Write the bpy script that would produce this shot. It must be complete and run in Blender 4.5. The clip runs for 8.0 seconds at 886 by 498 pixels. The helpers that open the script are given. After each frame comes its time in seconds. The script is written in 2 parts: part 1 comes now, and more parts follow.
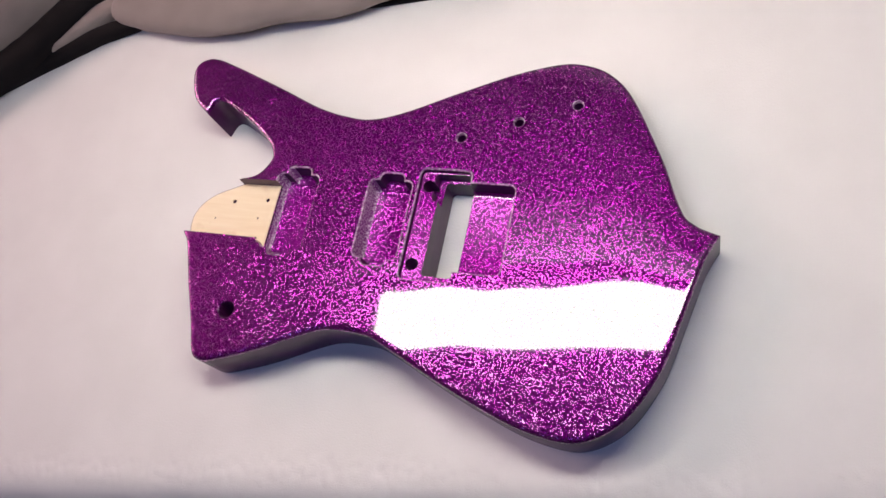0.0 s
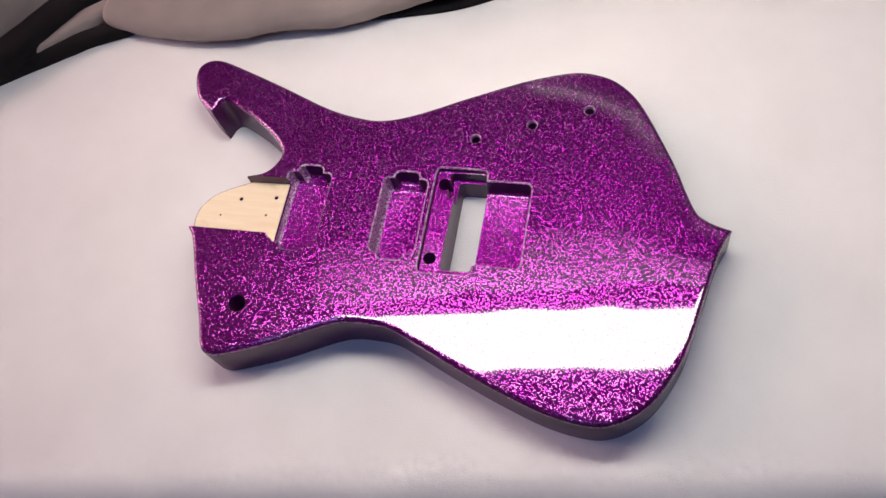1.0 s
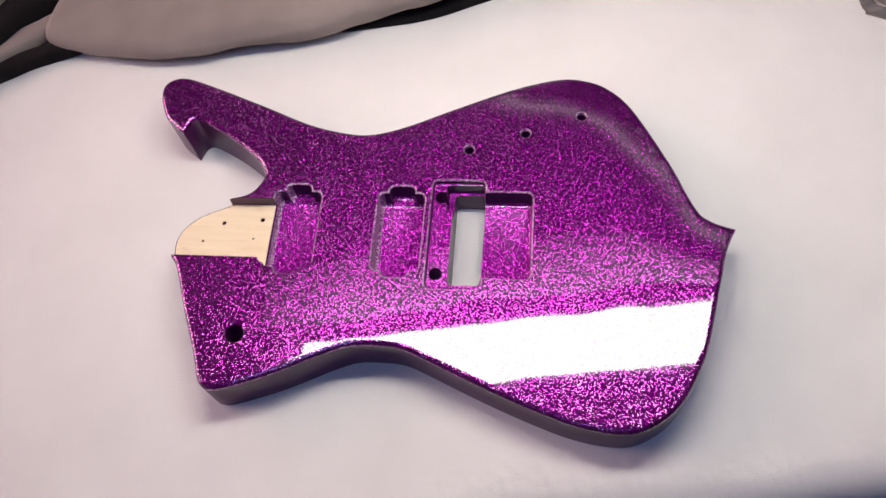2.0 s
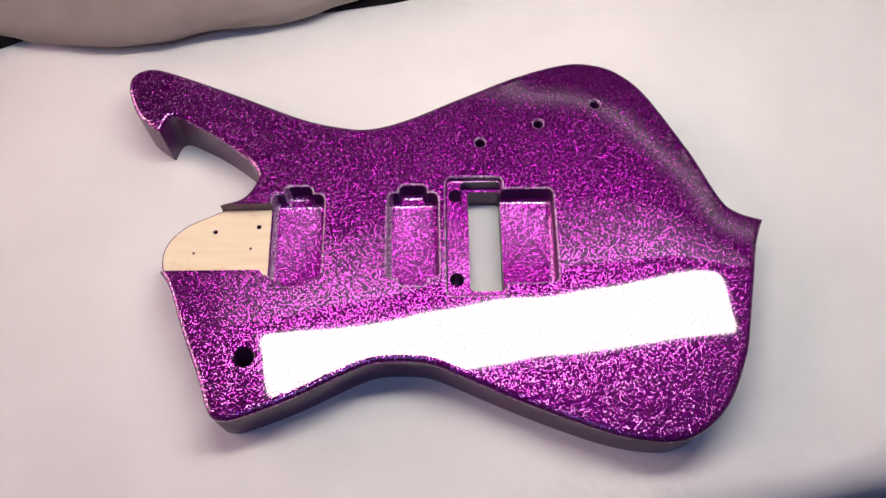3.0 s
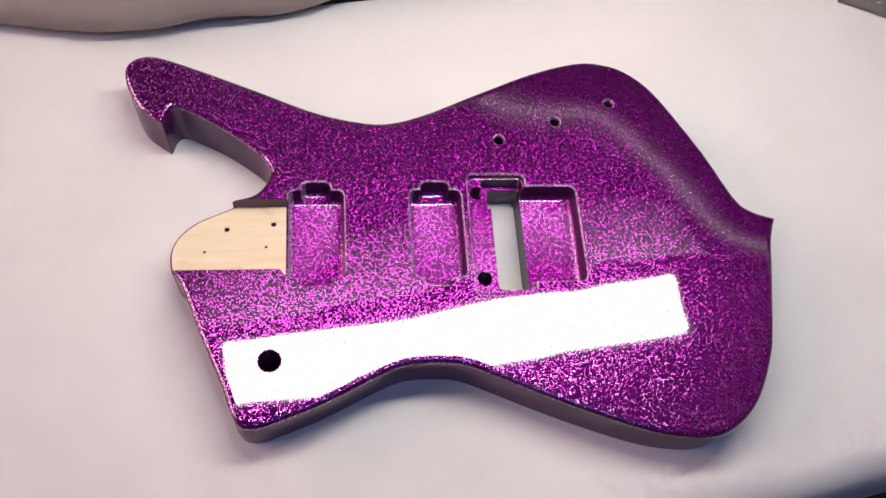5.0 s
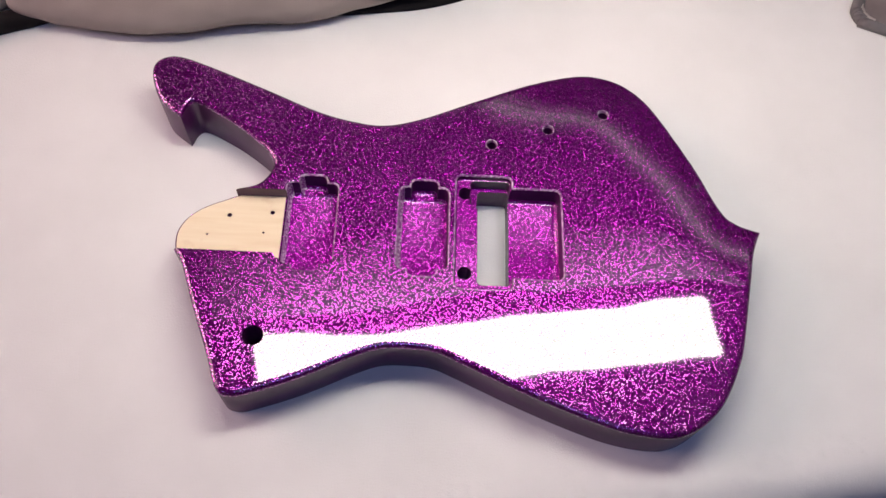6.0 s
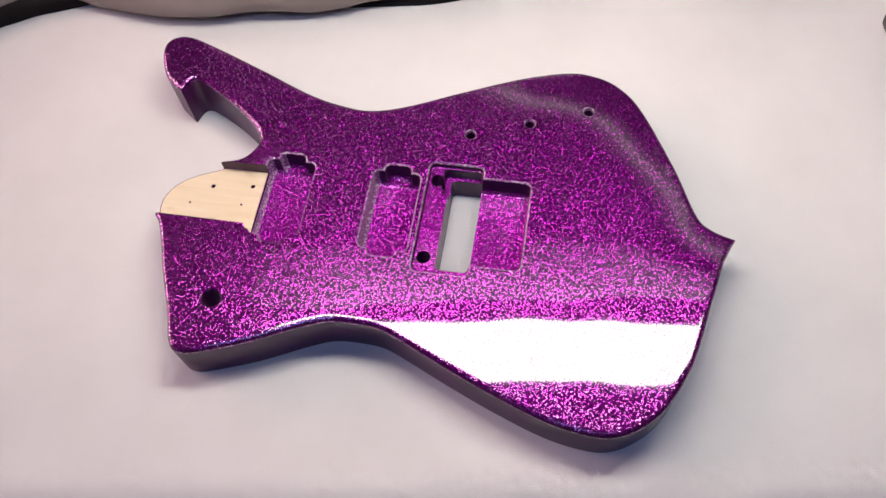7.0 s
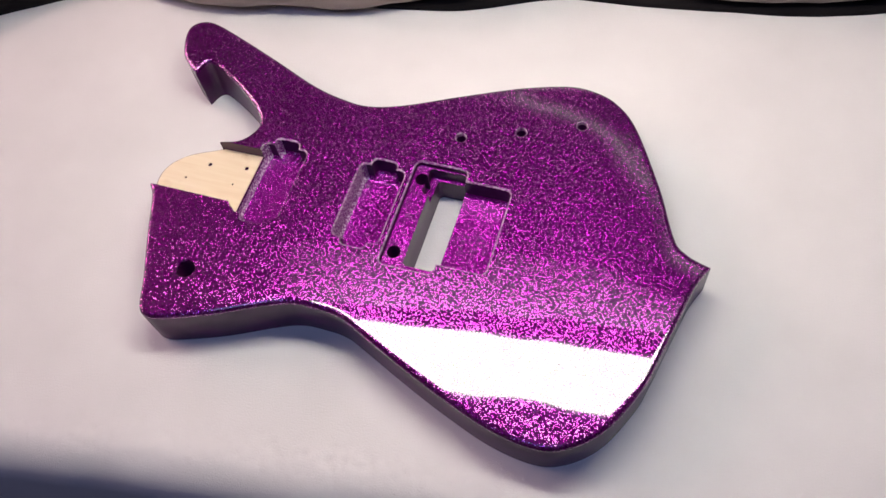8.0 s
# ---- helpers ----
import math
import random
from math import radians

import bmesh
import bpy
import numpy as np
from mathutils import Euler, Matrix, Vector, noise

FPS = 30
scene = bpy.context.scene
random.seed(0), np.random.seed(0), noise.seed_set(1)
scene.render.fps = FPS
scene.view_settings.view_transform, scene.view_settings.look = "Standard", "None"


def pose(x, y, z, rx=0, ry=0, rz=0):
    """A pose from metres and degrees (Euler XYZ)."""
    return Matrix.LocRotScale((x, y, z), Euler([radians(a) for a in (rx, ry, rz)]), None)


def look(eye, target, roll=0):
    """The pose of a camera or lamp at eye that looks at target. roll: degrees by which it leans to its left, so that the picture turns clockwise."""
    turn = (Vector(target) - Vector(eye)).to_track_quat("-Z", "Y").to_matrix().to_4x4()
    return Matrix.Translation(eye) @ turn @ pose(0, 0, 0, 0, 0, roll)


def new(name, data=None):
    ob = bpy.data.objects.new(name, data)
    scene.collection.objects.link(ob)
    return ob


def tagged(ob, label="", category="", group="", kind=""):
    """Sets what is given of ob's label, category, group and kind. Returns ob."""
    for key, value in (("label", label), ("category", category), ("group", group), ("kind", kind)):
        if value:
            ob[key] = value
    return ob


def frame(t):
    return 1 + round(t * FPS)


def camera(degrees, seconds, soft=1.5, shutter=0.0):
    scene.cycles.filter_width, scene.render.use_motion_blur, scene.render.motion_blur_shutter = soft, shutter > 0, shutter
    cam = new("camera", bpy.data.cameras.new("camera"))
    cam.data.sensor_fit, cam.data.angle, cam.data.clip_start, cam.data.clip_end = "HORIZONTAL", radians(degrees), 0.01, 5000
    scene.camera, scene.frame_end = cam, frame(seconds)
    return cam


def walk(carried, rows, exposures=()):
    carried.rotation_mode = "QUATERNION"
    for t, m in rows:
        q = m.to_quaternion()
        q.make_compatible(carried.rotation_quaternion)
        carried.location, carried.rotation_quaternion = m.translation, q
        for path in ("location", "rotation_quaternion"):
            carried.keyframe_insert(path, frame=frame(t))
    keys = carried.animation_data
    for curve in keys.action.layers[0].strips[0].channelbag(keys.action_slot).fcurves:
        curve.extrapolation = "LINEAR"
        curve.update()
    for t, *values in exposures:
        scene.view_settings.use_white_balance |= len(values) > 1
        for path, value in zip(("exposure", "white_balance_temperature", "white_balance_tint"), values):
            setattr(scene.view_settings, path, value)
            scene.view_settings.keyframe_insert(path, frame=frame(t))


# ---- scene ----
from mathutils import geometry

cam = camera(55.0, 8.0)
PATH = [
    (0, (0.265, -0.223, 0.674), (-0.398, 0.438, -1.094), -36.2),
    (0.5, (0.229, -0.255, 0.678), (-0.35, 0.487, -1.087), -29.6),
    (1, (0.184, -0.296, 0.681), (-0.288, 0.535, -1.076), -21.6),
    (1.5, (0.134, -0.306, 0.682), (-0.213, 0.574, -1.08), -15.6),
    (2.8, (0.012, -0.26, 0.657), (-0.038, 0.58, -1.157), -3.8),
    (3, (-0.012, -0.248, 0.653), (-0.008, 0.563, -1.175), -0.5),
    (3.5, (-0.05, -0.216, 0.642), (0.026, 0.545, -1.206), 4.2),
    (4, (-0.101, -0.209, 0.626), (0.085, 0.547, -1.216), 11.4),
    (4.5, (-0.132, -0.222, 0.617), (0.174, 0.558, -1.199), 18.0),
    (6, (-0.037, -0.288, 0.654), (0.019, 0.604, -1.136), 5.7),
    (6.5, (0.019, -0.297, 0.652), (-0.044, 0.608, -1.131), 0.5),
    (7, (0.098, -0.305, 0.649), (-0.141, 0.599, -1.119), -6.3),
    (7.5, (0.149, -0.305, 0.648), (-0.19, 0.596, -1.104), -8.2),
    (8, (0.198, -0.302, 0.634), (-0.26, 0.602, -1.09), -10.7),
]
walk(cam, [(t, look(eye, target, roll)) for t, eye, target, roll in PATH])

# ---- world, room light, lamp ----
world = bpy.data.worlds.new("world")
scene.world = world
world.use_nodes = True
world.node_tree.nodes["Background"].inputs[0].default_value = (0.35, 0.45, 0.8, 1)
world.node_tree.nodes["Background"].inputs[1].default_value = 0.03
scene.view_settings.exposure = 0.0
PANEL_GLOW = 17.2
TURN = radians(8.8)          # the table stands at this angle to the guitar body


def area(name, m, size_x, size_y, watts, colour):
    data = bpy.data.lights.new(name, "AREA")
    data.shape, data.size, data.size_y, data.energy, data.color = "RECTANGLE", size_x, size_y, watts, colour
    ob = new(name, data)
    ob.matrix_world = m
    return ob


# Unseen blue fill added above and behind the camera to tint the shadows.
area("blue_fill", look((0.3, -1.3, 2.9), (0, 0, 0)), 1.6, 1.0, 21, (0.38, 0.47, 1.0))
# Unseen rear strips added, stacked to mirror a soft streak on the contour.
for tall, watts in ((0.12, 1.5), (0.26, 1.3), (0.40, 1.1)):
    area("rear_streak_light", look((1.0, 2.15 + tall / 50, 2.78), (0, 0.1, 0)), 6.0, tall, watts, (1.0, 0.92, 0.84))
# Unseen rear fill added to light the table from behind.
area("rear_fill", look((-0.6, 3.0, 1.8), (0, 0.1, 0)), 1.4, 0.7, 7, (1.0, 0.86, 0.82))
# Unseen pink fill added on the left to brighten the fleece there.
area("pink_side_fill", look((-2.4, 0.40, 1.2), (0, 0.1, 0)), 1.9, 1.2, 48, (1.0, 0.66, 0.64))


# ---- materials ----
class Nodes:
    def __init__(self, name):
        self.mat = bpy.data.materials.new(name)
        self.mat.use_nodes = True
        self.tree = self.mat.node_tree
        self.bsdf = self.tree.nodes["Principled BSDF"]

    def add(self, kind, **settings):
        n = self.tree.nodes.new(kind)
        for k, v in settings.items():
            if k in n.inputs:
                n.inputs[k].default_value = v
        return n

    def join(self, a, b):
        self.tree.links.new(a, b)

    def put(self, **values):
        for k, v in values.items():
            self.bsdf.inputs[k.replace("_", " ")].default_value = v

    def ramp(self, source, stops):
        r = self.add("ShaderNodeValToRGB")
        while len(r.color_ramp.elements) < len(stops):
            r.color_ramp.elements.new(0.5)
        for e, (p, c) in zip(r.color_ramp.elements, stops):
            e.position, e.color = p, (*c, 1)
        self.join(source, r.inputs[0])
        return r.outputs[0]

    def noise(self, scale, detail=3.0, rough=0.55):
        co = self.add("ShaderNodeTexCoord")
        n = self.add("ShaderNodeTexNoise", Scale=scale, Detail=detail, Roughness=rough)
        self.join(co.outputs["Object"], n.inputs["Vector"])
        return n.outputs["Fac"]

    def bump(self, height, strength, distance, normal=None):
        b = self.add("ShaderNodeBump", Strength=strength, Distance=distance)
        self.join(height, b.inputs["Height"])
        if normal is not None:
            self.join(normal, b.inputs["Normal"])
        return b.outputs[0]

    def mix(self, fac, a, b):
        m = self.add("ShaderNodeMix")
        m.data_type = "RGBA"
        for v, k in ((fac, 0), (a, 6), (b, 7)):
            if isinstance(v, (int, float)):
                m.inputs[k].default_value = v
            elif isinstance(v, tuple):
                m.inputs[k].default_value = (*v, 1)
            else:
                self.join(v, m.inputs[k])
        return m.outputs[2]


def flake_paint(name, lumps, lump_size, low, high):
    """Purple metal flake under thick clear lacquer: every flake is a tiny mirror with a lean of its own."""
    n = Nodes(name)
    co = n.add("ShaderNodeTexCoord")
    cells = n.add("ShaderNodeTexVoronoi", Scale=1300.0)
    n.join(co.outputs["Object"], cells.inputs["Vector"])
    parts = n.add("ShaderNodeSeparateColor")
    n.join(cells.outputs["Color"], parts.inputs[0])

    def calc(kind, a, b, c=0.0):
        m = n.add("ShaderNodeMath")
        m.operation = kind
        m.inputs[2].default_value = c
        for k, v in enumerate((a, b)):
            if isinstance(v, float):
                m.inputs[k].default_value = v
            else:
                n.join(v, m.inputs[k])
        return m.outputs[0]

    def vec(kind, a, b=None, scale=None):
        m = n.add("ShaderNodeVectorMath")
        m.operation = kind
        n.join(a, m.inputs[0])
        if b is not None and not isinstance(b, tuple):
            n.join(b, m.inputs[1])
        elif b is not None:
            m.inputs[1].default_value = b
        if scale is not None:
            m.inputs["Scale"].default_value = scale
        return m.outputs[0]

    dot = calc("MULTIPLY", calc("LESS_THAN", cells.outputs["Distance"], 0.45), calc("GREATER_THAN", parts.outputs[0], 0.50))
    flake = n.ramp(parts.outputs[1], [(0.0, (0.50, 0.008, 0.52)), (0.35, (1.0, 0.08, 0.93)), (0.65, (1.0, 0.22, 0.98)), (1.0, (1.0, 0.52, 1.0))])
    ground = n.ramp(parts.outputs[2], [(0.0, low), (1.0, high)])
    n.join(n.mix(dot, ground, flake), n.bsdf.inputs["Base Color"])
    lean = vec("SUBTRACT", cells.outputs["Color"], (0.5, 0.5, 0.5))
    lean = vec("MULTIPLY", lean, vec("MULTIPLY", lean, lean))
    place = n.add("ShaderNodeNewGeometry")
    n.join(vec("NORMALIZE", vec("ADD", place.outputs["Normal"], vec("SCALE", lean, None, 2.3))), n.bsdf.inputs["Normal"])
    n.join(calc("MULTIPLY_ADD", dot, 0.05, 0.8), n.bsdf.inputs["Metallic"])
    n.join(calc("MULTIPLY_ADD", dot, -0.14, 0.38), n.bsdf.inputs["Roughness"])
    n.put(Specular_IOR_Level=0.0, Coat_Weight=1.0, Coat_Roughness=0.025, Coat_IOR=1.70)
    n.join(n.bump(n.noise(lump_size, 1.0), 1.0, lumps), n.bsdf.inputs["Coat Normal"])
    return n.mat


def wood():
    n = Nodes("bare_pale_wood")
    co = n.add("ShaderNodeTexCoord")
    m = n.add("ShaderNodeMapping")
    m.inputs["Scale"].default_value = (14, 160, 60)
    n.join(co.outputs["Object"], m.inputs[0])
    grain = n.add("ShaderNodeTexNoise", Scale=1.0, Detail=4.0)
    n.join(m.outputs[0], grain.inputs["Vector"])
    base = n.ramp(grain.outputs["Fac"], [(0.3, (0.80, 0.64, 0.42)), (0.7, (0.88, 0.75, 0.54))])
    stain = n.ramp(n.noise(45.0), [(0.62, (0, 0, 0)), (0.8, (0.6, 0.6, 0.6))])
    n.join(n.mix(stain, base, (0.62, 0.40, 0.21)), n.bsdf.inputs["Base Color"])
    n.put(Roughness=0.55)
    n.join(n.bump(grain.outputs["Fac"], 0.25, 0.0004), n.bsdf.inputs["Normal"])
    return n.mat


def speckled_pale():
    """Pale lacquer with specks of purple left in it."""
    n = Nodes("pale_speckled_edge")
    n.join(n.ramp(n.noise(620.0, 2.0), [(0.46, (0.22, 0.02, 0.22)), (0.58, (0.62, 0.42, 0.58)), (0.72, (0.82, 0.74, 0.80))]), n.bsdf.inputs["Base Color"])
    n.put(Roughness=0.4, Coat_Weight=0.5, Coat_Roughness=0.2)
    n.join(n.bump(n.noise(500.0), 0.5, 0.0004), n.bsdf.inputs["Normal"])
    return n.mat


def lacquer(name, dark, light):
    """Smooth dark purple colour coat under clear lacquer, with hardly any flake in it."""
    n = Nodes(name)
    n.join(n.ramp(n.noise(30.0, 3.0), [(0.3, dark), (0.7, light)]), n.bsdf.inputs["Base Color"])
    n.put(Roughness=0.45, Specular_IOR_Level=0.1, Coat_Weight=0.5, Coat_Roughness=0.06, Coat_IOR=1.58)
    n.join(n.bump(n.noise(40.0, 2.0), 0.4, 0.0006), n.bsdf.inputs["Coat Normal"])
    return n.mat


def fading_glow(name, colour, strength):
    """Added glow, mirrored as a pale band: fades with the distance from the lamp."""
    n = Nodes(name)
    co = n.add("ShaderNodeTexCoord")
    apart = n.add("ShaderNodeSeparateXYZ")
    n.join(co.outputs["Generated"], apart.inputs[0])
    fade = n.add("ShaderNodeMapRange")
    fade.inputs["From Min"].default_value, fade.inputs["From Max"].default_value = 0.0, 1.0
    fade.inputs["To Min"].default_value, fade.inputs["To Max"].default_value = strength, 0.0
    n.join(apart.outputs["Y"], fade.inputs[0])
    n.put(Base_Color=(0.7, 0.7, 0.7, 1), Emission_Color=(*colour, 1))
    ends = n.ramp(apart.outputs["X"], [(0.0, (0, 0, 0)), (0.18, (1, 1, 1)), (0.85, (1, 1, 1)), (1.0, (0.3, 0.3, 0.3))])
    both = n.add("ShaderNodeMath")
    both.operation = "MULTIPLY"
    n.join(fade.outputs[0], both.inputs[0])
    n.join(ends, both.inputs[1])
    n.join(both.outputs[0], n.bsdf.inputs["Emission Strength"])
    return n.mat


def cloth(name, dark, light, fine=900.0, rough=0.95, sheen=0.2, depth=0.0006, broad=9.0, gloss=0.5):
    n = Nodes(name)
    blotch = n.noise(broad, 3.0)
    n.join(n.ramp(blotch, [(0.3, dark), (0.7, light)]), n.bsdf.inputs["Base Color"])
    n.put(Roughness=rough, Sheen_Weight=sheen, Specular_IOR_Level=gloss)
    n.join(n.bump(n.noise(fine, 3.0, 0.7), 0.5, depth), n.bsdf.inputs["Normal"])
    return n.mat


def plain(name, colour, rough=0.5, metal=0.0, spread=0.06):
    n = Nodes(name)
    lo = tuple(max(0, c * (1 - spread)) for c in colour)
    hi = tuple(min(1, c * (1 + spread)) for c in colour)
    n.join(n.ramp(n.noise(25.0), [(0.3, lo), (0.7, hi)]), n.bsdf.inputs["Base Color"])
    n.put(Roughness=rough, Metallic=metal)
    return n.mat


def glowing(name, colour, strength):
    n = Nodes(name)
    n.put(Base_Color=(0.8, 0.8, 0.8, 1), Emission_Color=(*colour, 1), Emission_Strength=strength)
    return n.mat


PURPLE = flake_paint("purple_metal_flake", 0.0007, 11.0, (0.018, 0.0001, 0.025), (0.12, 0.0006, 0.13))
POOLED = flake_paint("pooled_lacquer_over_flake", 0.0002, 90.0, (0.07, 0.001, 0.08), (0.25, 0.006, 0.25))
PALE_EDGE = speckled_pale()
SIDE_AND_RECESS_SHADE = lacquer("side_lacquer_and_recess_shade", (0.045, 0.004, 0.046), (0.075, 0.009, 0.074))
WOOD = wood()
FLEECE = cloth("white_fleece", (0.76, 0.745, 0.715), (0.82, 0.805, 0.775), 700.0, depth=0.0008)
GREY_CLOTH = cloth("grey_beige_cloth", (0.20, 0.162, 0.15), (0.30, 0.245, 0.225), 1200.0)
BLACK_CLOTH_SHADE = cloth("black_cloth_shade", (0.006, 0.005, 0.006), (0.012, 0.010, 0.011), 1200.0, 0.95, 0.0, gloss=0.15)
PANEL_LEATHER = cloth("brown_grey_leather", (0.15, 0.12, 0.115), (0.21, 0.17, 0.165), 500.0, 0.5, 0.0, 0.0006, 40.0)
LEATHER = cloth("grey_leather", (0.11, 0.10, 0.10), (0.19, 0.175, 0.175), 500.0, 0.5, 0.0, 0.001, 40.0)
THREAD = plain("pale_thread", (0.6, 0.55, 0.5), 0.8)
WALL = plain("dark_wall_paint", (0.05, 0.045, 0.05), 0.9)
FLOORING = plain("dark_floor", (0.08, 0.07, 0.06), 0.6)
PANEL = glowing("lamp_diffuser", (1.0, 0.93, 0.865), PANEL_GLOW)
BAND_GLOW = fading_glow("mirrored_band_glow", (1.0, 0.9, 0.9), 1.5)
HOUSING = plain("white_lamp_housing", (0.6, 0.6, 0.6), 0.4)
WOODEN = plain("brown_table_wood", (0.2, 0.13, 0.08), 0.5)


# ---- building helpers ----
def mesh_of(name, bm, material, smooth=0.6):
    me = bpy.data.meshes.new(name)
    bmesh.ops.recalc_face_normals(bm, faces=bm.faces)
    bm.to_mesh(me)
    bm.free()
    me.materials.append(material)
    if smooth:
        for p in me.polygons:
            p.use_smooth = True
        me.set_sharp_from_angle(angle=smooth)
    return me


def part(name, bm, material, parent=None, label="", smooth=0.6):
    ob = new(name, mesh_of(name, bm, material, smooth))
    ob.parent = parent
    if label:
        ob["label"] = label
    return ob


def spline(points, steps=9):
    """A smooth curve through the points, without the last one."""
    pts = [Vector(p) for p in points]
    pts = [2 * pts[0] - pts[1]] + pts + [2 * pts[-1] - pts[-2]]
    out = []
    for a, b, c, d in zip(pts, pts[1:], pts[2:], pts[3:]):
        for i in range(steps):
            t = i / steps
            out.append(0.5 * (2 * b + (c - a) * t + (2 * a - 5 * b + 4 * c - d) * t * t + (3 * b - a - 3 * c + d) * t ** 3))
    return out


def rounded(x0, x1, y0, y1, r, n=5):
    out = []
    for cx, cy, a in ((x1 - r, y1 - r, 0), (x0 + r, y1 - r, 90), (x0 + r, y0 + r, 180), (x1 - r, y0 + r, 270)):
        out += [Vector((cx + r * math.cos(radians(a + 90 * i / n)), cy + r * math.sin(radians(a + 90 * i / n)))) for i in range(n + 1)]
    return out


def ring(cx, cy, r, n=28):
    return [Vector((cx + r * math.cos(2 * math.pi * i / n), cy + r * math.sin(2 * math.pi * i / n))) for i in range(n)]


def layers(loops):
    """A closed solid through stacked loops of equal length; the first and last are capped."""
    bm = bmesh.new()
    rows = [[bm.verts.new(p) for p in loop] for loop in loops]
    for a, b in zip(rows, rows[1:]):
        for i in range(len(a)):
            j = (i + 1) % len(a)
            bm.faces.new((a[i], a[j], b[j], b[i]))
    bm.faces.new(list(reversed(rows[0])))
    bm.faces.new(rows[-1])
    return bm


def prism(poly, z0, z1):
    return layers([[(p[0], p[1], z) for p in poly] for z in (z0, z1)])


def inset(poly, d):
    """The polygon (counter-clockwise) moved inwards by d; crowded points at sharp tips fall together."""
    out, n = [], len(poly)
    for i in range(n):
        a, b, c = poly[i - 1], poly[i], poly[(i + 1) % n]
        u, v = (b - a).normalized(), (c - b).normalized()
        m = Vector((-u.y - v.y, u.x + v.x))
        out.append(b + m * (d / max(m.dot(m) / 2, 0.35)))
    if d <= 0:
        return out
    ends = np.array([(*p,) for p in poly])
    way = np.roll(ends, -1, 0) - ends

    def deep(p):
        t = np.clip(((p.x - ends[:, 0]) * way[:, 0] + (p.y - ends[:, 1]) * way[:, 1]) / (way * way).sum(1), 0, 1)
        return np.min((ends[:, 0] + t * way[:, 0] - p.x) ** 2 + (ends[:, 1] + t * way[:, 1] - p.y) ** 2) > (0.96 * d) ** 2
    good = [deep(p) for p in out]
    for i in range(n):
        if not good[i]:
            k = next(k for k in range(1, n) if good[(i + k) % n] or good[i - k])
            out[i] = out[(i + k) % n] if good[(i + k) % n] else out[i - k]
    return out


def carve(me, cutters):
    """The mesh with the cutters (bmeshes) taken away."""
    body = new("carved", me)
    tools = []
    for bm in cutters:
        tool = new("tool", mesh_of("tool", bm, PURPLE, 0))
        tools.append(tool)
        mod = body.modifiers.new("cut", "BOOLEAN")
        mod.operation, mod.solver, mod.object = "DIFFERENCE", "EXACT", tool
    bpy.context.view_layer.update()
    done = bpy.data.meshes.new_from_object(body.evaluated_get(bpy.context.evaluated_depsgraph_get()))
    for ob in (body, *tools):
        bpy.data.objects.remove(ob)
    return done


def refill(me, level, step, extra):
    """Lays the flat faces at one height anew, as an even sheet of small triangles."""
    bm = bmesh.new()
    bm.from_mesh(me)
    bmesh.ops.remove_doubles(bm, verts=bm.verts, dist=0.00003)
    flat = [f for f in bm.faces if f.normal.z > 0.99 and all(abs(v.co.z - level) < 0.0001 for v in f.verts)]
    inside = set(flat)
    rim = list(dict.fromkeys(e for f in flat for e in f.edges if sum(g in inside for g in e.link_faces) == 1))
    corners = list(dict.fromkeys(v for e in rim for v in e.verts))
    index = {v: i for i, v in enumerate(corners)}
    segments = np.array([[(*e.verts[0].co.xy,), (*e.verts[1].co.xy,)] for e in rim])

    def within(x, y):
        a, b = segments[:, 0], segments[:, 1]
        cross = (a[:, 1] > y) != (b[:, 1] > y)
        at = a[:, 0] + (y - a[:, 1]) * (b[:, 0] - a[:, 0]) / np.where(cross, b[:, 1] - a[:, 1], 1)
        return int(np.sum(cross & (at > x))) % 2 == 1

    def clear(x, y, gap):
        a, d = segments[:, 0], segments[:, 1] - segments[:, 0]
        t = np.clip(((x - a[:, 0]) * d[:, 0] + (y - a[:, 1]) * d[:, 1]) / np.maximum((d * d).sum(1), 1e-12), 0, 1)
        return np.min((a[:, 0] + t * d[:, 0] - x) ** 2 + (a[:, 1] + t * d[:, 1] - y) ** 2) > gap * gap

    points = [Vector(v.co.xy) for v in corners]
    x0, y0 = segments.reshape(-1, 2).min(0)
    x1, y1 = segments.reshape(-1, 2).max(0)
    for i in range(int((x1 - x0) / step) + 1):
        for j in range(int((y1 - y0) / step) + 1):
            x, y = x0 + (i + 0.5 * (j % 2)) * step, y0 + j * step
            if within(x, y) and clear(x, y, step * 0.5):
                points.append(Vector((x, y)))
    points += [p for p in extra if within(*p) and clear(*p, 0.0008)]
    verts, _, faces, *_ = geometry.delaunay_2d_cdt(points, [(index[e.verts[0]], index[e.verts[1]]) for e in rim], [], 0, 1e-7)
    bmesh.ops.delete(bm, geom=flat, context="FACES_ONLY")
    bmesh.ops.delete(bm, geom=[e for e in bm.edges if not e.link_faces], context="EDGES")
    made = [bm.verts.new((*p, level)) for p in verts]
    for f in faces:
        c = sum((verts[k] for k in f), Vector((0, 0))) / len(f)
        if within(*c):
            bm.faces.new([made[k] for k in f])
    bmesh.ops.remove_doubles(bm, verts=bm.verts, dist=0.00003)
    bm.to_mesh(me)
    bm.free()
    return me


def box(bm, x0, x1, y0, y1, z0, z1, m=None):
    vs = [bm.verts.new((m or Matrix()) @ Vector(p)) for p in ((x0, y0, z0), (x1, y0, z0), (x1, y1, z0), (x0, y1, z0), (x0, y0, z1), (x1, y0, z1), (x1, y1, z1), (x0, y1, z1))]
    for f in ((3, 2, 1, 0), (4, 5, 6, 7), (0, 1, 5, 4), (1, 2, 6, 5), (2, 3, 7, 6), (3, 0, 4, 7)):
        bm.faces.new([vs[i] for i in f])


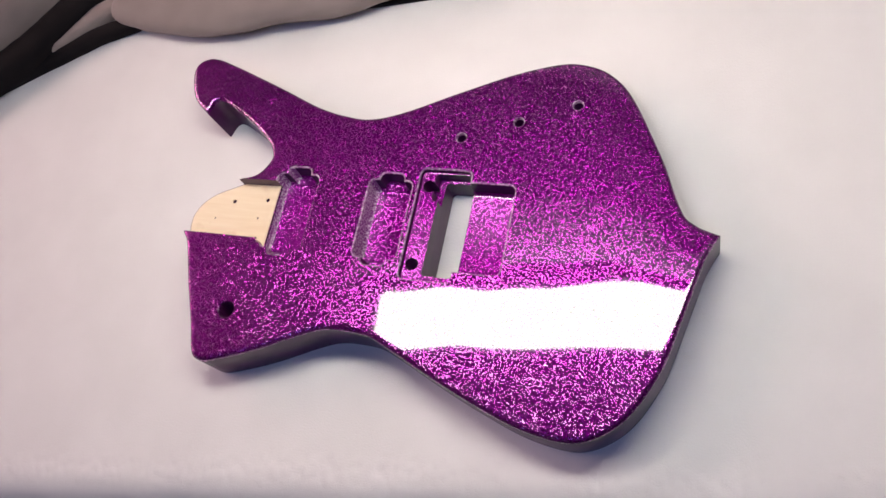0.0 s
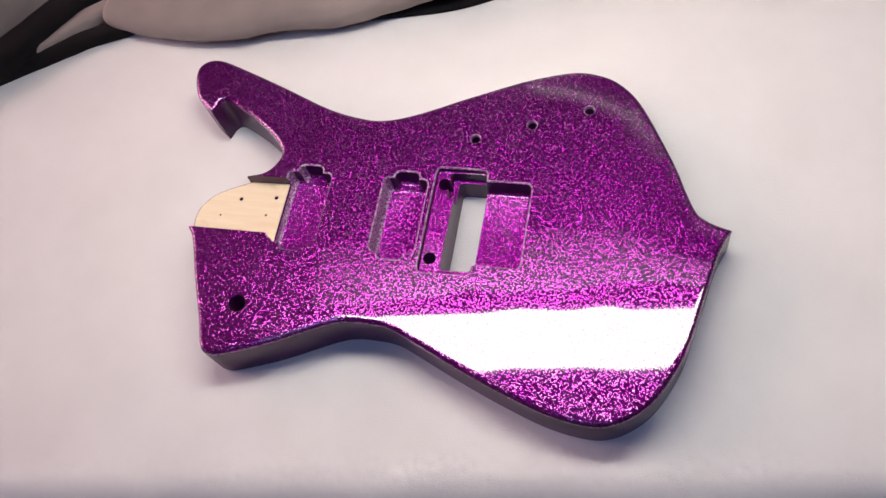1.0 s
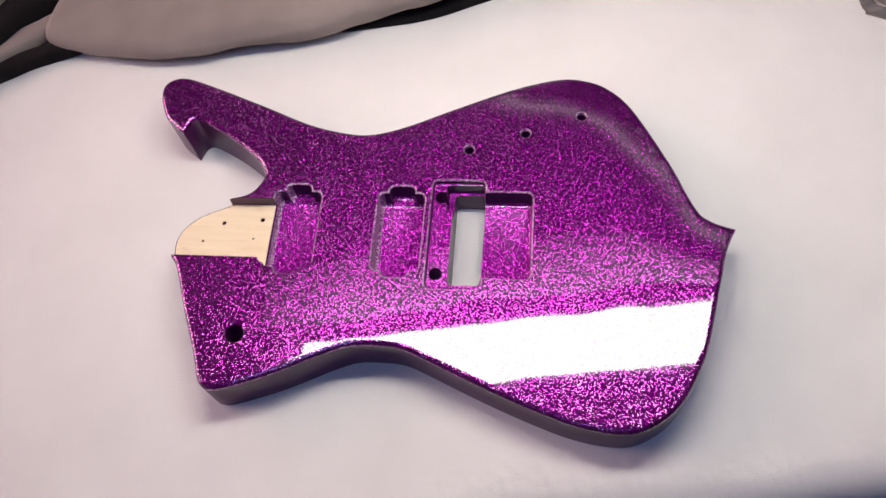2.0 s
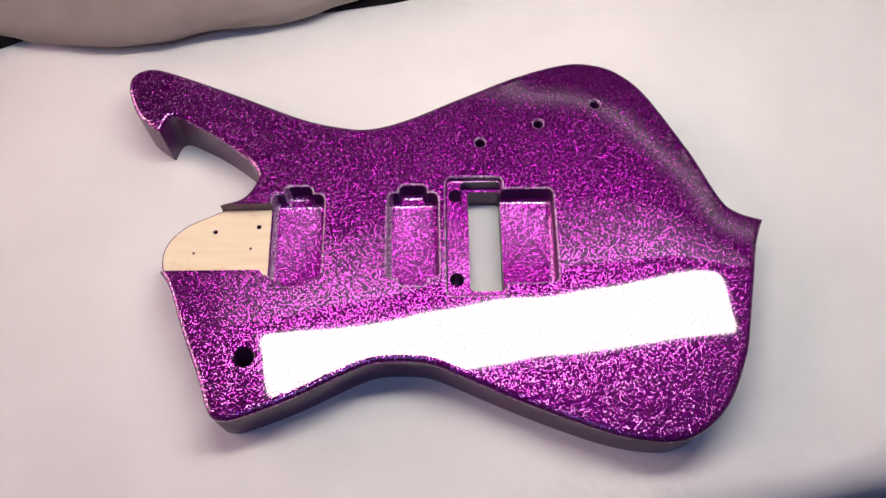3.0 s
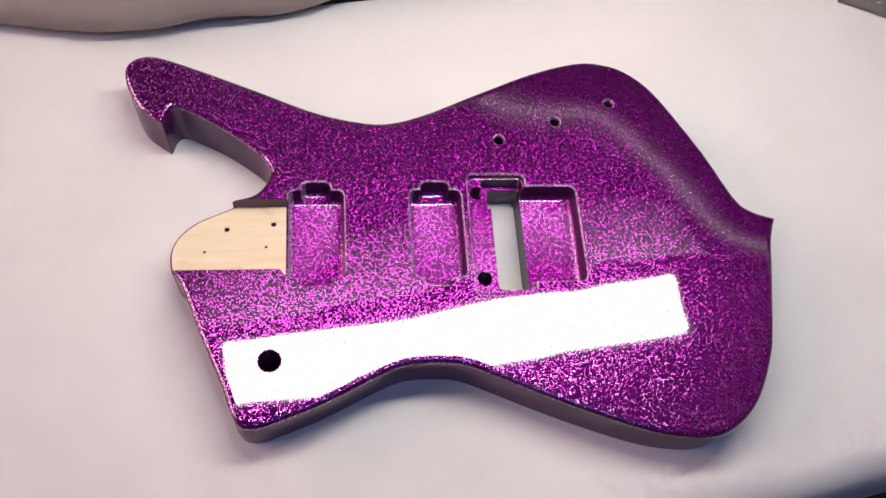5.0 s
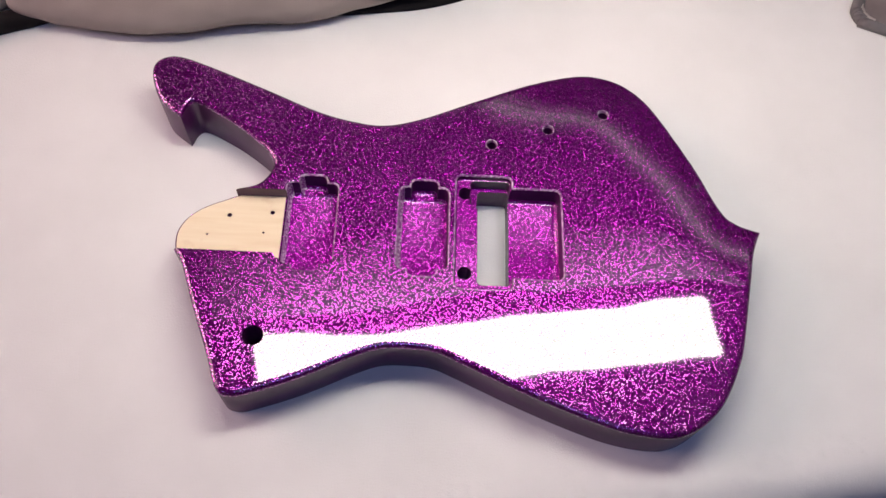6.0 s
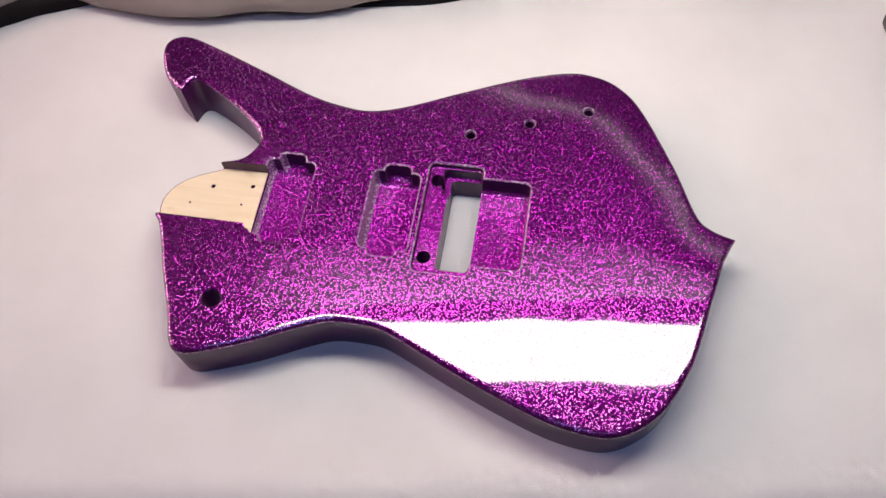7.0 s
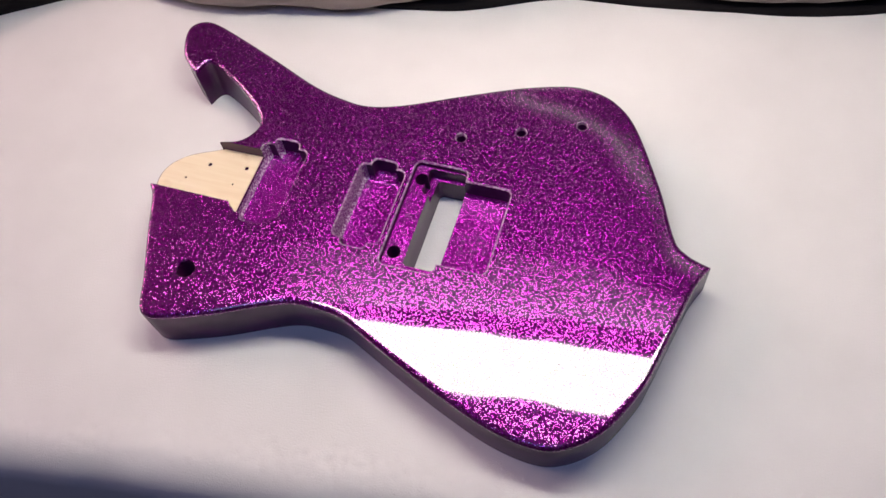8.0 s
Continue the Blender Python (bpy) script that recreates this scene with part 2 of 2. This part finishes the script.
def grid(bm, nu, nv, place):
    vs = [[bm.verts.new(place(i / nu, j / nv)) for j in range(nv + 1)] for i in range(nu + 1)]
    for i in range(nu):
        for j in range(nv):
            bm.faces.new((vs[i][j], vs[i + 1][j], vs[i + 1][j + 1], vs[i][j + 1]))


TABLE_Z = -0.007             # the cloth's surface under the body
TABLE = Matrix.Translation((0, 0, TABLE_Z)) @ Matrix.Rotation(TURN, 4, "Z")      # along and across the table


# ---- room ----
def slab(name, *size):
    bm = bmesh.new()
    box(bm, *size)
    return tagged(part(name, bm, FLOORING if name == "floor" else WALL, None, "", 0), "", "", "", "structure")


slab("floor", -4.6, 4.6, -2.6, 3.6, -0.85, -0.75)
slab("ceiling", -4.6, 4.6, -2.6, 3.6, 3.0, 3.1)
slab("wall_south", -4.6, 4.6, -2.6, -2.5, -0.75, 3.0)
slab("wall_north", -4.6, 4.6, 3.5, 3.6, -0.75, 3.0)
slab("wall_west", -4.6, -4.5, -2.5, 3.5, -0.75, 3.0)
slab("wall_east", 4.5, 4.6, -2.5, 3.5, -0.75, 3.0)


# ---- table and fleece ----
def work_table():
    root = tagged(new("work_table"), "brown wooden work table under a white fleece cloth", "table")
    root.matrix_world = TABLE @ pose(0, 0.17, -0.75)
    bm = bmesh.new()
    box(bm, -0.9, 0.9, -0.36, 0.5, 0.70, 0.735)
    part("tabletop", bm, WOODEN, root)
    for x in (-0.85, 0.85):
        for y in (-0.32, 0.46):
            bm = bmesh.new()
            box(bm, x - 0.03, x + 0.03, y - 0.03, y + 0.03, 0, 0.70)
            part("leg", bm, WOODEN, root)


def front_edge(u):
    """Where the cloth begins to roll over the table's front edge."""
    return -0.171 + 0.003 * noise.noise((u * 7, 0.4, 0)) + 0.0015 * noise.noise((u * 23, 1.4, 0))


def fleece_pile():
    """Pilled tufts of the fleece along the rolled edge."""
    rng = random.Random(11)
    verts, faces = [], []
    for k in range(9000):
        u = rng.uniform(-0.62, 0.62)
        d = rng.triangular(-0.014, 0.045, 0.014)
        front, r = front_edge(u), 0.034
        ang = max(0.0, min(d / r, math.pi / 2))
        c = Vector((u, front - (r * math.sin(ang) if d > 0 else d), -r * (1 - math.cos(ang)) + 0.0002))
        size = rng.uniform(0.0009, 0.0026) * (1.0 if d > -0.012 else 0.6)
        turn = Euler((rng.uniform(0, 6), rng.uniform(0, 6), rng.uniform(0, 6))).to_matrix()
        base = len(verts)
        for p in ((1, 0, 0), (-1, 0, 0), (0, 1, 0), (0, -1, 0), (0, 0, 1), (0, 0, -1)):
            q = turn @ Vector(p)
            verts.append(TABLE @ (c + Vector((q.x * size * 1.5, q.y * size, q.z * size * 0.7))))
        faces += [(base + a, base + b, base + e) for a, b, e in ((0, 2, 4), (2, 1, 4), (1, 3, 4), (3, 0, 4), (2, 0, 5), (1, 2, 5), (3, 1, 5), (0, 3, 5))]
    me = bpy.data.meshes.new("fleece_pile")
    me.from_pydata(verts, [], faces)
    me.materials.append(FLEECE)
    for p in me.polygons:
        p.use_smooth = True
    tagged(new("fleece_pile", me), "pilled white fleece tufts along the rolled front edge", "fleece pile", "", "stuff")


def fleece():
    """The cloth: flat on the table, rolling over its front edge and hanging down."""
    bm = bmesh.new()

    def place(a, b):
        u = -0.95 + 1.9 * a
        front, r = front_edge(u), 0.034
        s = -0.30 + 1.0 * b            # along the cloth: below 0 it hangs
        d = front - s if s < front else 0
        s = max(s, front)
        y, z = s, 0.0
        if d > 0:
            ang = min(d / r, math.pi / 2)
            y, z = front - r * math.sin(ang), -r * (1 - math.cos(ang)) - max(0, d - r * math.pi / 2) * 3.0
        z += 0.0006 * noise.noise((u * 5, s * 5, 3))
        near = max(0.0, 1 - abs(s - d - front) / 0.024)
        z += near * (0.0007 * noise.noise((u * 110, (s - d) * 150, 0.3)) + 0.0010 * noise.noise((u * 260, (s - d) * 260, 2.3)))
        return TABLE @ Vector((u, y, z))
    grid(bm, 760, 330, place)
    bmesh.ops.reverse_faces(bm, faces=bm.faces)
    ob = part("fleece_cloth", bm, FLEECE, None, "", 3.0)
    mod = ob.modifiers.new("thickness", "SOLIDIFY")
    mod.thickness, mod.offset = 0.003, -1
    return tagged(ob, "white fleece cloth spread over the table and its front edge", "cloth")


work_table()
fleece()
fleece_pile()

# ---- guitar body ----
TOP = 0.040
CUTAWAY = [(-188, 66), (-175, 70), (-167, 77), (-162, 87), (-162, 95), (-171, 109), (-197, 130), (-223, 146), (-237, 152), (-244, 148), (-248, 137)]
UPPER = [(-248, 137), (-266, 152), (-276, 172), (-278, 188), (-270, 197), (-255, 198), (-224, 187), (-176, 167), (-130, 147), (-97, 138), (-70, 136),
         (-38, 145), (10, 167), (58, 188), (97, 199), (121, 198), (142, 189), (163, 167), (191, 116), (214, 68), (227, 55), (246, 48)]
LOWER = [(246, 48), (242, 39), (237, 25), (231, -1), (226, -23), (221, -45), (215, -66), (201, -95), (186, -113), (167, -125), (147, -128), (115, -123),
         (77, -110), (38, -94), (-2, -76), (-22, -68), (-42, -66), (-63, -67), (-83, -74), (-123, -93), (-158, -106), (-173, -109), (-183, -103),
         (-193, -77), (-208, -42), (-223, -4), (-231, 8)]
HEEL = [(-231, 8), (-234, 18), (-234, 30), (-229, 41), (-220, 50), (-210, 56), (-201, 60), (-188, 66)]
POCKET_FLOOR = 0.028
SCREWS = [(-160, 51, 2.0), (-195, 47, 2.0), (-211, 28.5, 1.1), (-165.5, 32, 1.1), (-217, 11.5, 2.0), (-162, 11.5, 2.0)]
BOTTOM = TABLE_Z
KNOBS = [(0.0215, 0.1205), (0.0710, 0.1385), (0.1205, 0.1575)]


def mm(points):
    return [(x / 1000, y / 1000) for x, y in points]


def pocket(poly, floor, fillet=0.0045, lip=0.0016, band=0.0):
    """A cutter for a routed pocket with a rounded foot and a rounded lip at the top."""
    loops = []
    for k in range(5 if fillet else 1):
        a = math.pi / 2 * (k / 4 if fillet else 1)
        loops.append([(p.x, p.y, floor + fillet * (1 - math.cos(a))) for p in inset(poly, fillet * (1 - math.sin(a)))])
    if band:
        loops.append([(p.x, p.y, TOP - lip - band) for p in poly])
    for k in range(5):
        a = radians(76) * k / 4
        loops.append([(p.x, p.y, TOP - lip + lip * math.sin(a)) for p in inset(poly, -lip * (1 - math.cos(a)))])
    loops.append([(p[0], p[1], 0.06) for p in loops[-1]])
    return layers(loops)


def pickup_hole(x0, x1):
    """A pickup cavity: a long pocket with a lobe in the middle of each end."""
    c = (x0 + x1) / 2
    return [pocket(rounded(x0, x1, 0.000, 0.0745, 0.0055), 0.020), *[pocket(rounded(c - 0.0115, c + 0.0115, a, b, 0.005), 0.0208) for a, b in ((-0.0065, 0.008), (0.066, 0.0815))]]


def horn(x, y):
    """1 at the tip of the long horn, 0 on the rest of the body."""
    return min(1.0, max(0.0, (-0.15 - x) / 0.09)) * min(1.0, max(0.0, (y - 0.09) / 0.05))


def contour(x, y):
    """How far the top falls away in the forearm contour along the upper rear edge; the long horn and the lower front lobe stand a little high."""
    d = min((math.hypot(x - a, y - b) for a, b in ARM_EDGE), default=1.0)
    wide = 0.062
    weight = min(1.0, max(0.0, (x - 0.0) / 0.08))
    k = min(1.0, max(0.0, (-0.7 * (x + y) - 0.01) / 0.17))
    return weight * ARM_SLOPE * max(0.0, wide - d) ** 2 / (2 * wide) - 0.005 * horn(x, y) - 0.0015 * k * k * (3 - 2 * k)


ARM_SLOPE = 0.10
ARM_EDGE = [(p.x, p.y) for p in spline(mm(UPPER[11:]), 6)]


def guitar_body():
    root = tagged(new("guitar_body"), "bare electric guitar body in glossy purple metal flake on fleece", "guitar body")
    outline = [p for line in (CUTAWAY, UPPER, LOWER, HEEL) for p in spline(mm(line))]
    outline.reverse()
    for p in outline:
        h = horn(p.x, p.y)
        a = min(1.0, max(0.0, p.x / 0.08)) * min(1.0, max(0.0, (p.y - 0.05) / 0.05))
        p.x += 0.0016 * h + 0.0015 * a
        p.y += -0.0033 * h + 0.0020 * a
    outline = inset(outline, -0.0011)
    r, turns = 0.0042, 6
    loops = []
    for k in range(turns + 1):
        a = math.pi / 2 * k / turns
        loops.append([(p.x, p.y, BOTTOM + r - r * math.sin(a)) for p in inset(outline, r * (1 - math.cos(a)))])
    loops.reverse()
    for k in range(turns + 1):
        a = math.pi / 2 * k / turns
        loops.append([(p.x, p.y, TOP - r + r * math.sin(a)) for p in inset(outline, r * (1 - math.cos(a)))])
    me = mesh_of("body", layers(loops), PURPLE, 0)
    holes = [prism(mm([(-300, 8), (-146, 8), (-146, 66.5), (-188, 66), (-300, 64)]), POCKET_FLOOR - 0.001, 0.06)]
    holes.append(prism(mm([(-154.5, 8.6), (-151, 3.5), (-146, 3.5), (-146, 8.6)]), POCKET_FLOOR - 0.001, 0.06))
    holes += pickup_hole(-0.149, -0.106) + pickup_hole(-0.055, -0.0140)
    holes += [pocket(rounded(-0.008, 0.0385, -0.0155, 0.088, 0.005), 0.034, 0.0015),
              pocket(rounded(0.028, 0.0795, -0.005, 0.077, 0.005), 0.020),
              pocket(rounded(0.0040, 0.0376, 0.060, 0.0868, 0.004), 0.021, 0.002),
              prism(rounded(0.0103, 0.0375, -0.010, 0.0838, 0.004), -0.03, 0.06),
              prism(rounded(0.0102, 0.0376, -0.040, 0.0840, 0.004), -0.03, 0.017)]
    for x, y, rad, z in ((0, 0, 0.0058, 0.012), (0, 0.074, 0.0058, 0.012)):
        holes.append(prism(ring(x, y, rad), z, 0.06))
    for x, y, rad in [(*k, 0.0046) for k in KNOBS] + [(-0.1605, -0.0625, 0.0078)]:
        holes.append(pocket(ring(x, y, rad), -0.03, 0.0, 0.0008, 0.003))
    for x, y, rad in SCREWS:
        holes.append(prism(ring(x / 1000, y / 1000, rad / 1000 + 0.0003, 16), 0.010, 0.06))
    done = refill(carve(me, holes), TOP, 0.005, inset(outline, r + 0.0015))
    done.name = "body"
    for v in done.vertices:
        if v.co.z > TOP - r - 0.0005:
            v.co.z -= contour(v.co.x, v.co.y)
    for p in done.polygons:
        p.use_smooth = True
    done.set_sharp_from_angle(angle=0.6)
    edge_faces = {}
    done.materials.append(POOLED)
    done.materials.append(PALE_EDGE)
    done.materials.append(SIDE_AND_RECESS_SHADE)
    for p in done.polygons:
        for k in p.edge_keys:
            edge_faces.setdefault(k, []).append(p.normal.z > 0.95)
        c = p.center
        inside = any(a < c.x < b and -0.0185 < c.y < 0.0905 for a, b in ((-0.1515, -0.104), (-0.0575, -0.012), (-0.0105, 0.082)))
        # Recess walls take the dark side lacquer: their shade is in the colour.
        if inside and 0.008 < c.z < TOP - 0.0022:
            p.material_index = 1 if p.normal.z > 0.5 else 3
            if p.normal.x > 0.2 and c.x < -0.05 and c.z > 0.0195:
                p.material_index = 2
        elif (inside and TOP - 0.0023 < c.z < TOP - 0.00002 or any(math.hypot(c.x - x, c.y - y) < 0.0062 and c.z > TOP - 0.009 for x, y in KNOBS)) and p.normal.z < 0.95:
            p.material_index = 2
        # Slot walls are darkened with the same lacquer in place of their shade.
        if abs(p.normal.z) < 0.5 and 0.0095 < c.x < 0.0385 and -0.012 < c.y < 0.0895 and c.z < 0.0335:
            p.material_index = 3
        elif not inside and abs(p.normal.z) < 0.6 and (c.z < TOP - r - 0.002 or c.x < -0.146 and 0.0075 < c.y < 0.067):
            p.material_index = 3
    for e in done.edges:
        if len(set(edge_faces[e.key])) > 1:
            e.use_edge_sharp = True
    body = new("body", done)
    body.parent = root
    # beads of lacquer on the floor of the rear recess
    rng = random.Random(4)
    bead = bmesh.new()
    bmesh.ops.create_uvsphere(bead, u_segments=10, v_segments=6, radius=1.0)
    bead_mesh = mesh_of("lacquer_bead", bead, POOLED, 3.0)
    for k in range(20):
        ob = new("lacquer_bead", bead_mesh)
        size = rng.uniform(0.0010, 0.0017)
        ob.matrix_world = Matrix.Translation((rng.uniform(0.046, 0.075), 0.036 - 0.006 * (k % 3) + rng.uniform(-0.0015, 0.0015), 0.0201)) @ Matrix.Diagonal((size, size, size * 0.7, 1))
        ob.parent = root
    # bare wooden floor of the neck pocket
    heel = [Vector(p) for p in spline(mm(HEEL))]
    poly = heel + [Vector(p) for p in mm([(-188, 66), (-150.5, 66.3), (-150.5, 3.9), (-154.2, 8.2)])]
    poly.reverse()
    bores = []
    for x, y, rad in SCREWS:
        bores.append(prism(ring(x / 1000, y / 1000, rad / 1000, 16), 0.015, 0.05))
    floor_mesh = carve(mesh_of("pocket", prism(poly, POCKET_FLOOR - 0.0012, POCKET_FLOOR), WOOD, 0), bores)
    floor_mesh.materials[0] = WOOD
    bare = new("neck_pocket_floor", floor_mesh)
    bare.parent = root
    bare["label"] = "bare pale wood with six screw holes"
    return root


guitar_body()


# ---- strip lamp over the table ----
def strip_lamp():
    root = tagged(new("strip_lamp"), "long white strip lamp over the table, switched on", "lamp")
    root.matrix_world = Matrix.Translation((0.075, 0.143, 0.60)) @ Matrix.Rotation(radians(7.3), 4, "Z")
    bm = bmesh.new()
    box(bm, -0.345, 0.345, -0.055, 0.055, 0.003, 0.03)
    part("housing", bm, HOUSING, root)
    bm = prism(rounded(-0.337, 0.337, -0.047, 0.047, 0.012), 0, 0.002)
    part("diffuser", bm, PANEL, root, "glowing white diffuser", 0)
    # Added glowing sheet, no lamp part: gives the pale band mirrored above the strip.
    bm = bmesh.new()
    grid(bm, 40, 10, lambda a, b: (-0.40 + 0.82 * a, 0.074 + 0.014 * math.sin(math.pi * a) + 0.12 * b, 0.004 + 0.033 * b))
    glow_sheet = part("band_glow_sheet", bm, BAND_GLOW, root, "bowed glowing sheet added for a pale mirrored band", 3.0)
    thick = glow_sheet.modifiers.new("thickness", "SOLIDIFY")
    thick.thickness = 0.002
    bm = bmesh.new()
    box(bm, -0.015, 0.015, -0.01, 0.01, 0.03, 2.4)
    part("hanging_rod", bm, HOUSING, root)


strip_lamp()


# ---- things along the back of the table ----
def bundle(name, line, half, height, seed, material, label, category, lift=(0.0, 0.0), wrinkle=1.0, parent=None):
    """A loose roll of cloth along a line in the plan; its lower side is pressed flat."""
    pts = spline([(*p, 0) for p in line], 24) + [Vector((*line[-1], 0))]
    bm = bmesh.new()
    nu, nv = len(pts) - 1, 56

    def place(a, b):
        k = round(a * nu)
        p, q = pts[k], pts[min(k + 1, nu)] - pts[max(k - 1, 0)]
        side = Vector((-q.y, q.x, 0)).normalized()
        near = min(a, 1 - a) / 0.08
        end = math.sin(min(near, 1) * math.pi / 2) ** 0.6 if near > 0 else 0.0
        ang = 2 * math.pi * b
        c, d = math.cos(ang), math.sin(ang)
        sq = lambda v: math.copysign(abs(v) ** 0.8, v)
        fold = wrinkle * (0.13 * noise.noise((a * 5 + seed, c * 0.9, d * 0.9)) + 0.06 * noise.noise((a * 16 + seed, c * 2.2 + a * 7, d * 2.2)))
        fold += wrinkle * 0.05 * math.sin(3 * ang + 9 * noise.noise((a * 2.5, seed, 1)))
        y = half * (0.55 + 0.45 * end) * sq(c) * (1 + fold)
        z = 0.5 * height * (0.08 + 0.92 * end) * (1 + sq(d) * (1 + fold))
        return p + side * y + Vector((0, 0, max(z, 0.0012) + TABLE_Z + lift[0] + (lift[1] - lift[0]) * a))
    grid(bm, nu, nv, place)
    bmesh.ops.remove_doubles(bm, verts=bm.verts, dist=0.00015)
    ob = part(name, bm, material, parent, "", 3.0)
    return ob if parent else tagged(ob, label, category)


def grey_jacket():
    """A bundled grey jacket with black lining and black shade in its gaps, along the back of the table."""
    root = tagged(new("folded_jacket"), "bundled grey beige cloth jacket with black lining and gap shade on the fleece", "jacket")
    def lining_gap_shade(line, half, high, seed, lift=(0.0, 0.0)):
        bundle("lining_gap_shade", line, half, high, seed, BLACK_CLOTH_SHADE, "", "", lift, 0.5, root)["label"] = "black lining and gap shade"

    bundle("body_fold", [(-0.432, 0.340), (-0.385, 0.330), (-0.29, 0.324), (-0.20, 0.336), (-0.13, 0.352), (-0.06, 0.381), (0.02, 0.428)], 0.075, 0.045, 1.0, GREY_CLOTH, "", "", (0.0, 0.010), 0.6, root)
    bundle("hem_fold", [(-0.39, 0.312), (-0.43, 0.299), (-0.465, 0.276), (-0.495, 0.250), (-0.522, 0.225)], 0.013, 0.020, 21.0, GREY_CLOTH, "", "", (0.006, 0.004), 0.6, root)
    bundle("sleeve", [(-0.49, 0.46), (-0.545, 0.36), (-0.60, 0.275), (-0.69, 0.18)], 0.062, 0.06, 12.0, GREY_CLOTH, "", "", (0.0, 0.0), 0.7, root)
    bundle("sleeve", [(0.03, 0.440), (0.08, 0.424), (0.17, 0.428), (0.28, 0.441), (0.35, 0.470), (0.42, 0.535)], 0.07, 0.045, 7.0, GREY_CLOTH, "", "", (0.006, 0.006), 0.5, root)
    # This black roll stands in for the deep shade under the lifted fold.
    lining_gap_shade([(-0.33, 0.283), (-0.25, 0.287), (-0.17, 0.299), (-0.10, 0.311), (-0.04, 0.322), (0.03, 0.350), (0.10, 0.372)], 0.014, 0.012, 3.0)
    lining_gap_shade([(-0.395, 0.277), (-0.422, 0.266), (-0.457, 0.252), (-0.489, 0.233), (-0.530, 0.209), (-0.582, 0.178)], 0.010, 0.018, 5.0, (0.002, 0.0))
    lining_gap_shade([(-0.425, 0.400), (-0.454, 0.352), (-0.484, 0.303), (-0.513, 0.259), (-0.541, 0.220), (-0.582, 0.184), (-0.66, 0.125)], 0.023, 0.036, 9.0)
    # Another thin black roll in place of shade under the right sleeve.
    lining_gap_shade([(0.06, 0.359), (0.174, 0.370), (0.282, 0.384), (0.36, 0.404), (0.55, 0.470)], 0.014, 0.010, 15.0)
    return root


def leather_pouch():
    root = tagged(new("leather_pouch"), "small grey leather pouch with stitched piped edge on fleece", "pouch")
    root.matrix_world = pose(0.483, 0.336, TABLE_Z, 0, 0, -22)
    shape = rounded(-0.075, 0.075, -0.05, 0.05, 0.018, 10)
    loops = [[(p.x, p.y, z) for p in inset(shape, d)] for z, d in ((0.001, 0.005), (0.004, 0.004), (0.011, 0.004), (0.0125, 0.006), (0.013, 0.012))]
    part("pouch_panel", layers(loops), PANEL_LEATHER, root, "brown grey leather panel", 1.2)
    bm = bmesh.new()
    edge = [p for line in (shape + shape[:1],) for p in spline([(*q,) for q in line], 4)]
    middle = [p.normalized() for p in edge]
    count = len(edge)

    def cord(a, b):
        k = round(a * count) % count
        p, q = edge[k], middle[k]
        thick = 0.0062 * (1 + 0.10 * math.sin(k * 1.3))
        return (p.x + q.x * thick * math.cos(2 * math.pi * b), p.y + q.y * thick * math.cos(2 * math.pi * b), 0.0085 + thick * math.sin(2 * math.pi * b))
    grid(bm, count, 12, cord)
    part("piping", bm, LEATHER, root, "thick rolled edge", 3.0)
    rng = random.Random(2)
    for k in range(0, count, 3):
        p, q = edge[k], edge[(k + 1) % count]
        m = Matrix.Translation((p.x * 0.965, p.y * 0.95, 0.0138)) @ Matrix.Rotation(math.atan2(q.y - p.y, q.x - p.x) + rng.uniform(-0.4, 0.4), 4, "Z")
        bm = bmesh.new()
        box(bm, -0.0022, 0.0022, -0.0006, 0.0006, 0, 0.0012, m)
        part("stitch", bm, THREAD, root)
    return root


grey_jacket()
leather_pouch()


# ---- lint on the fleece ----
def lint(x, y, size):
    bm = bmesh.new()
    bmesh.ops.create_icosphere(bm, subdivisions=1, radius=size)
    for v in bm.verts:
        v.co *= 0.7 + 0.6 * noise.noise(v.co * 900 + Vector((x, y, 0)) * 50)
    ob = part("lint_speck", bm, THREAD, None, "", 3.0)
    ob.location = (x, y, TABLE_Z + size * 0.6)
    return tagged(ob, "tiny pale lint speck lying on the white fleece", "lint", "lint specks")


lint(0.252, -0.119, 0.0011)
lint(0.163, 0.212, 0.0013)
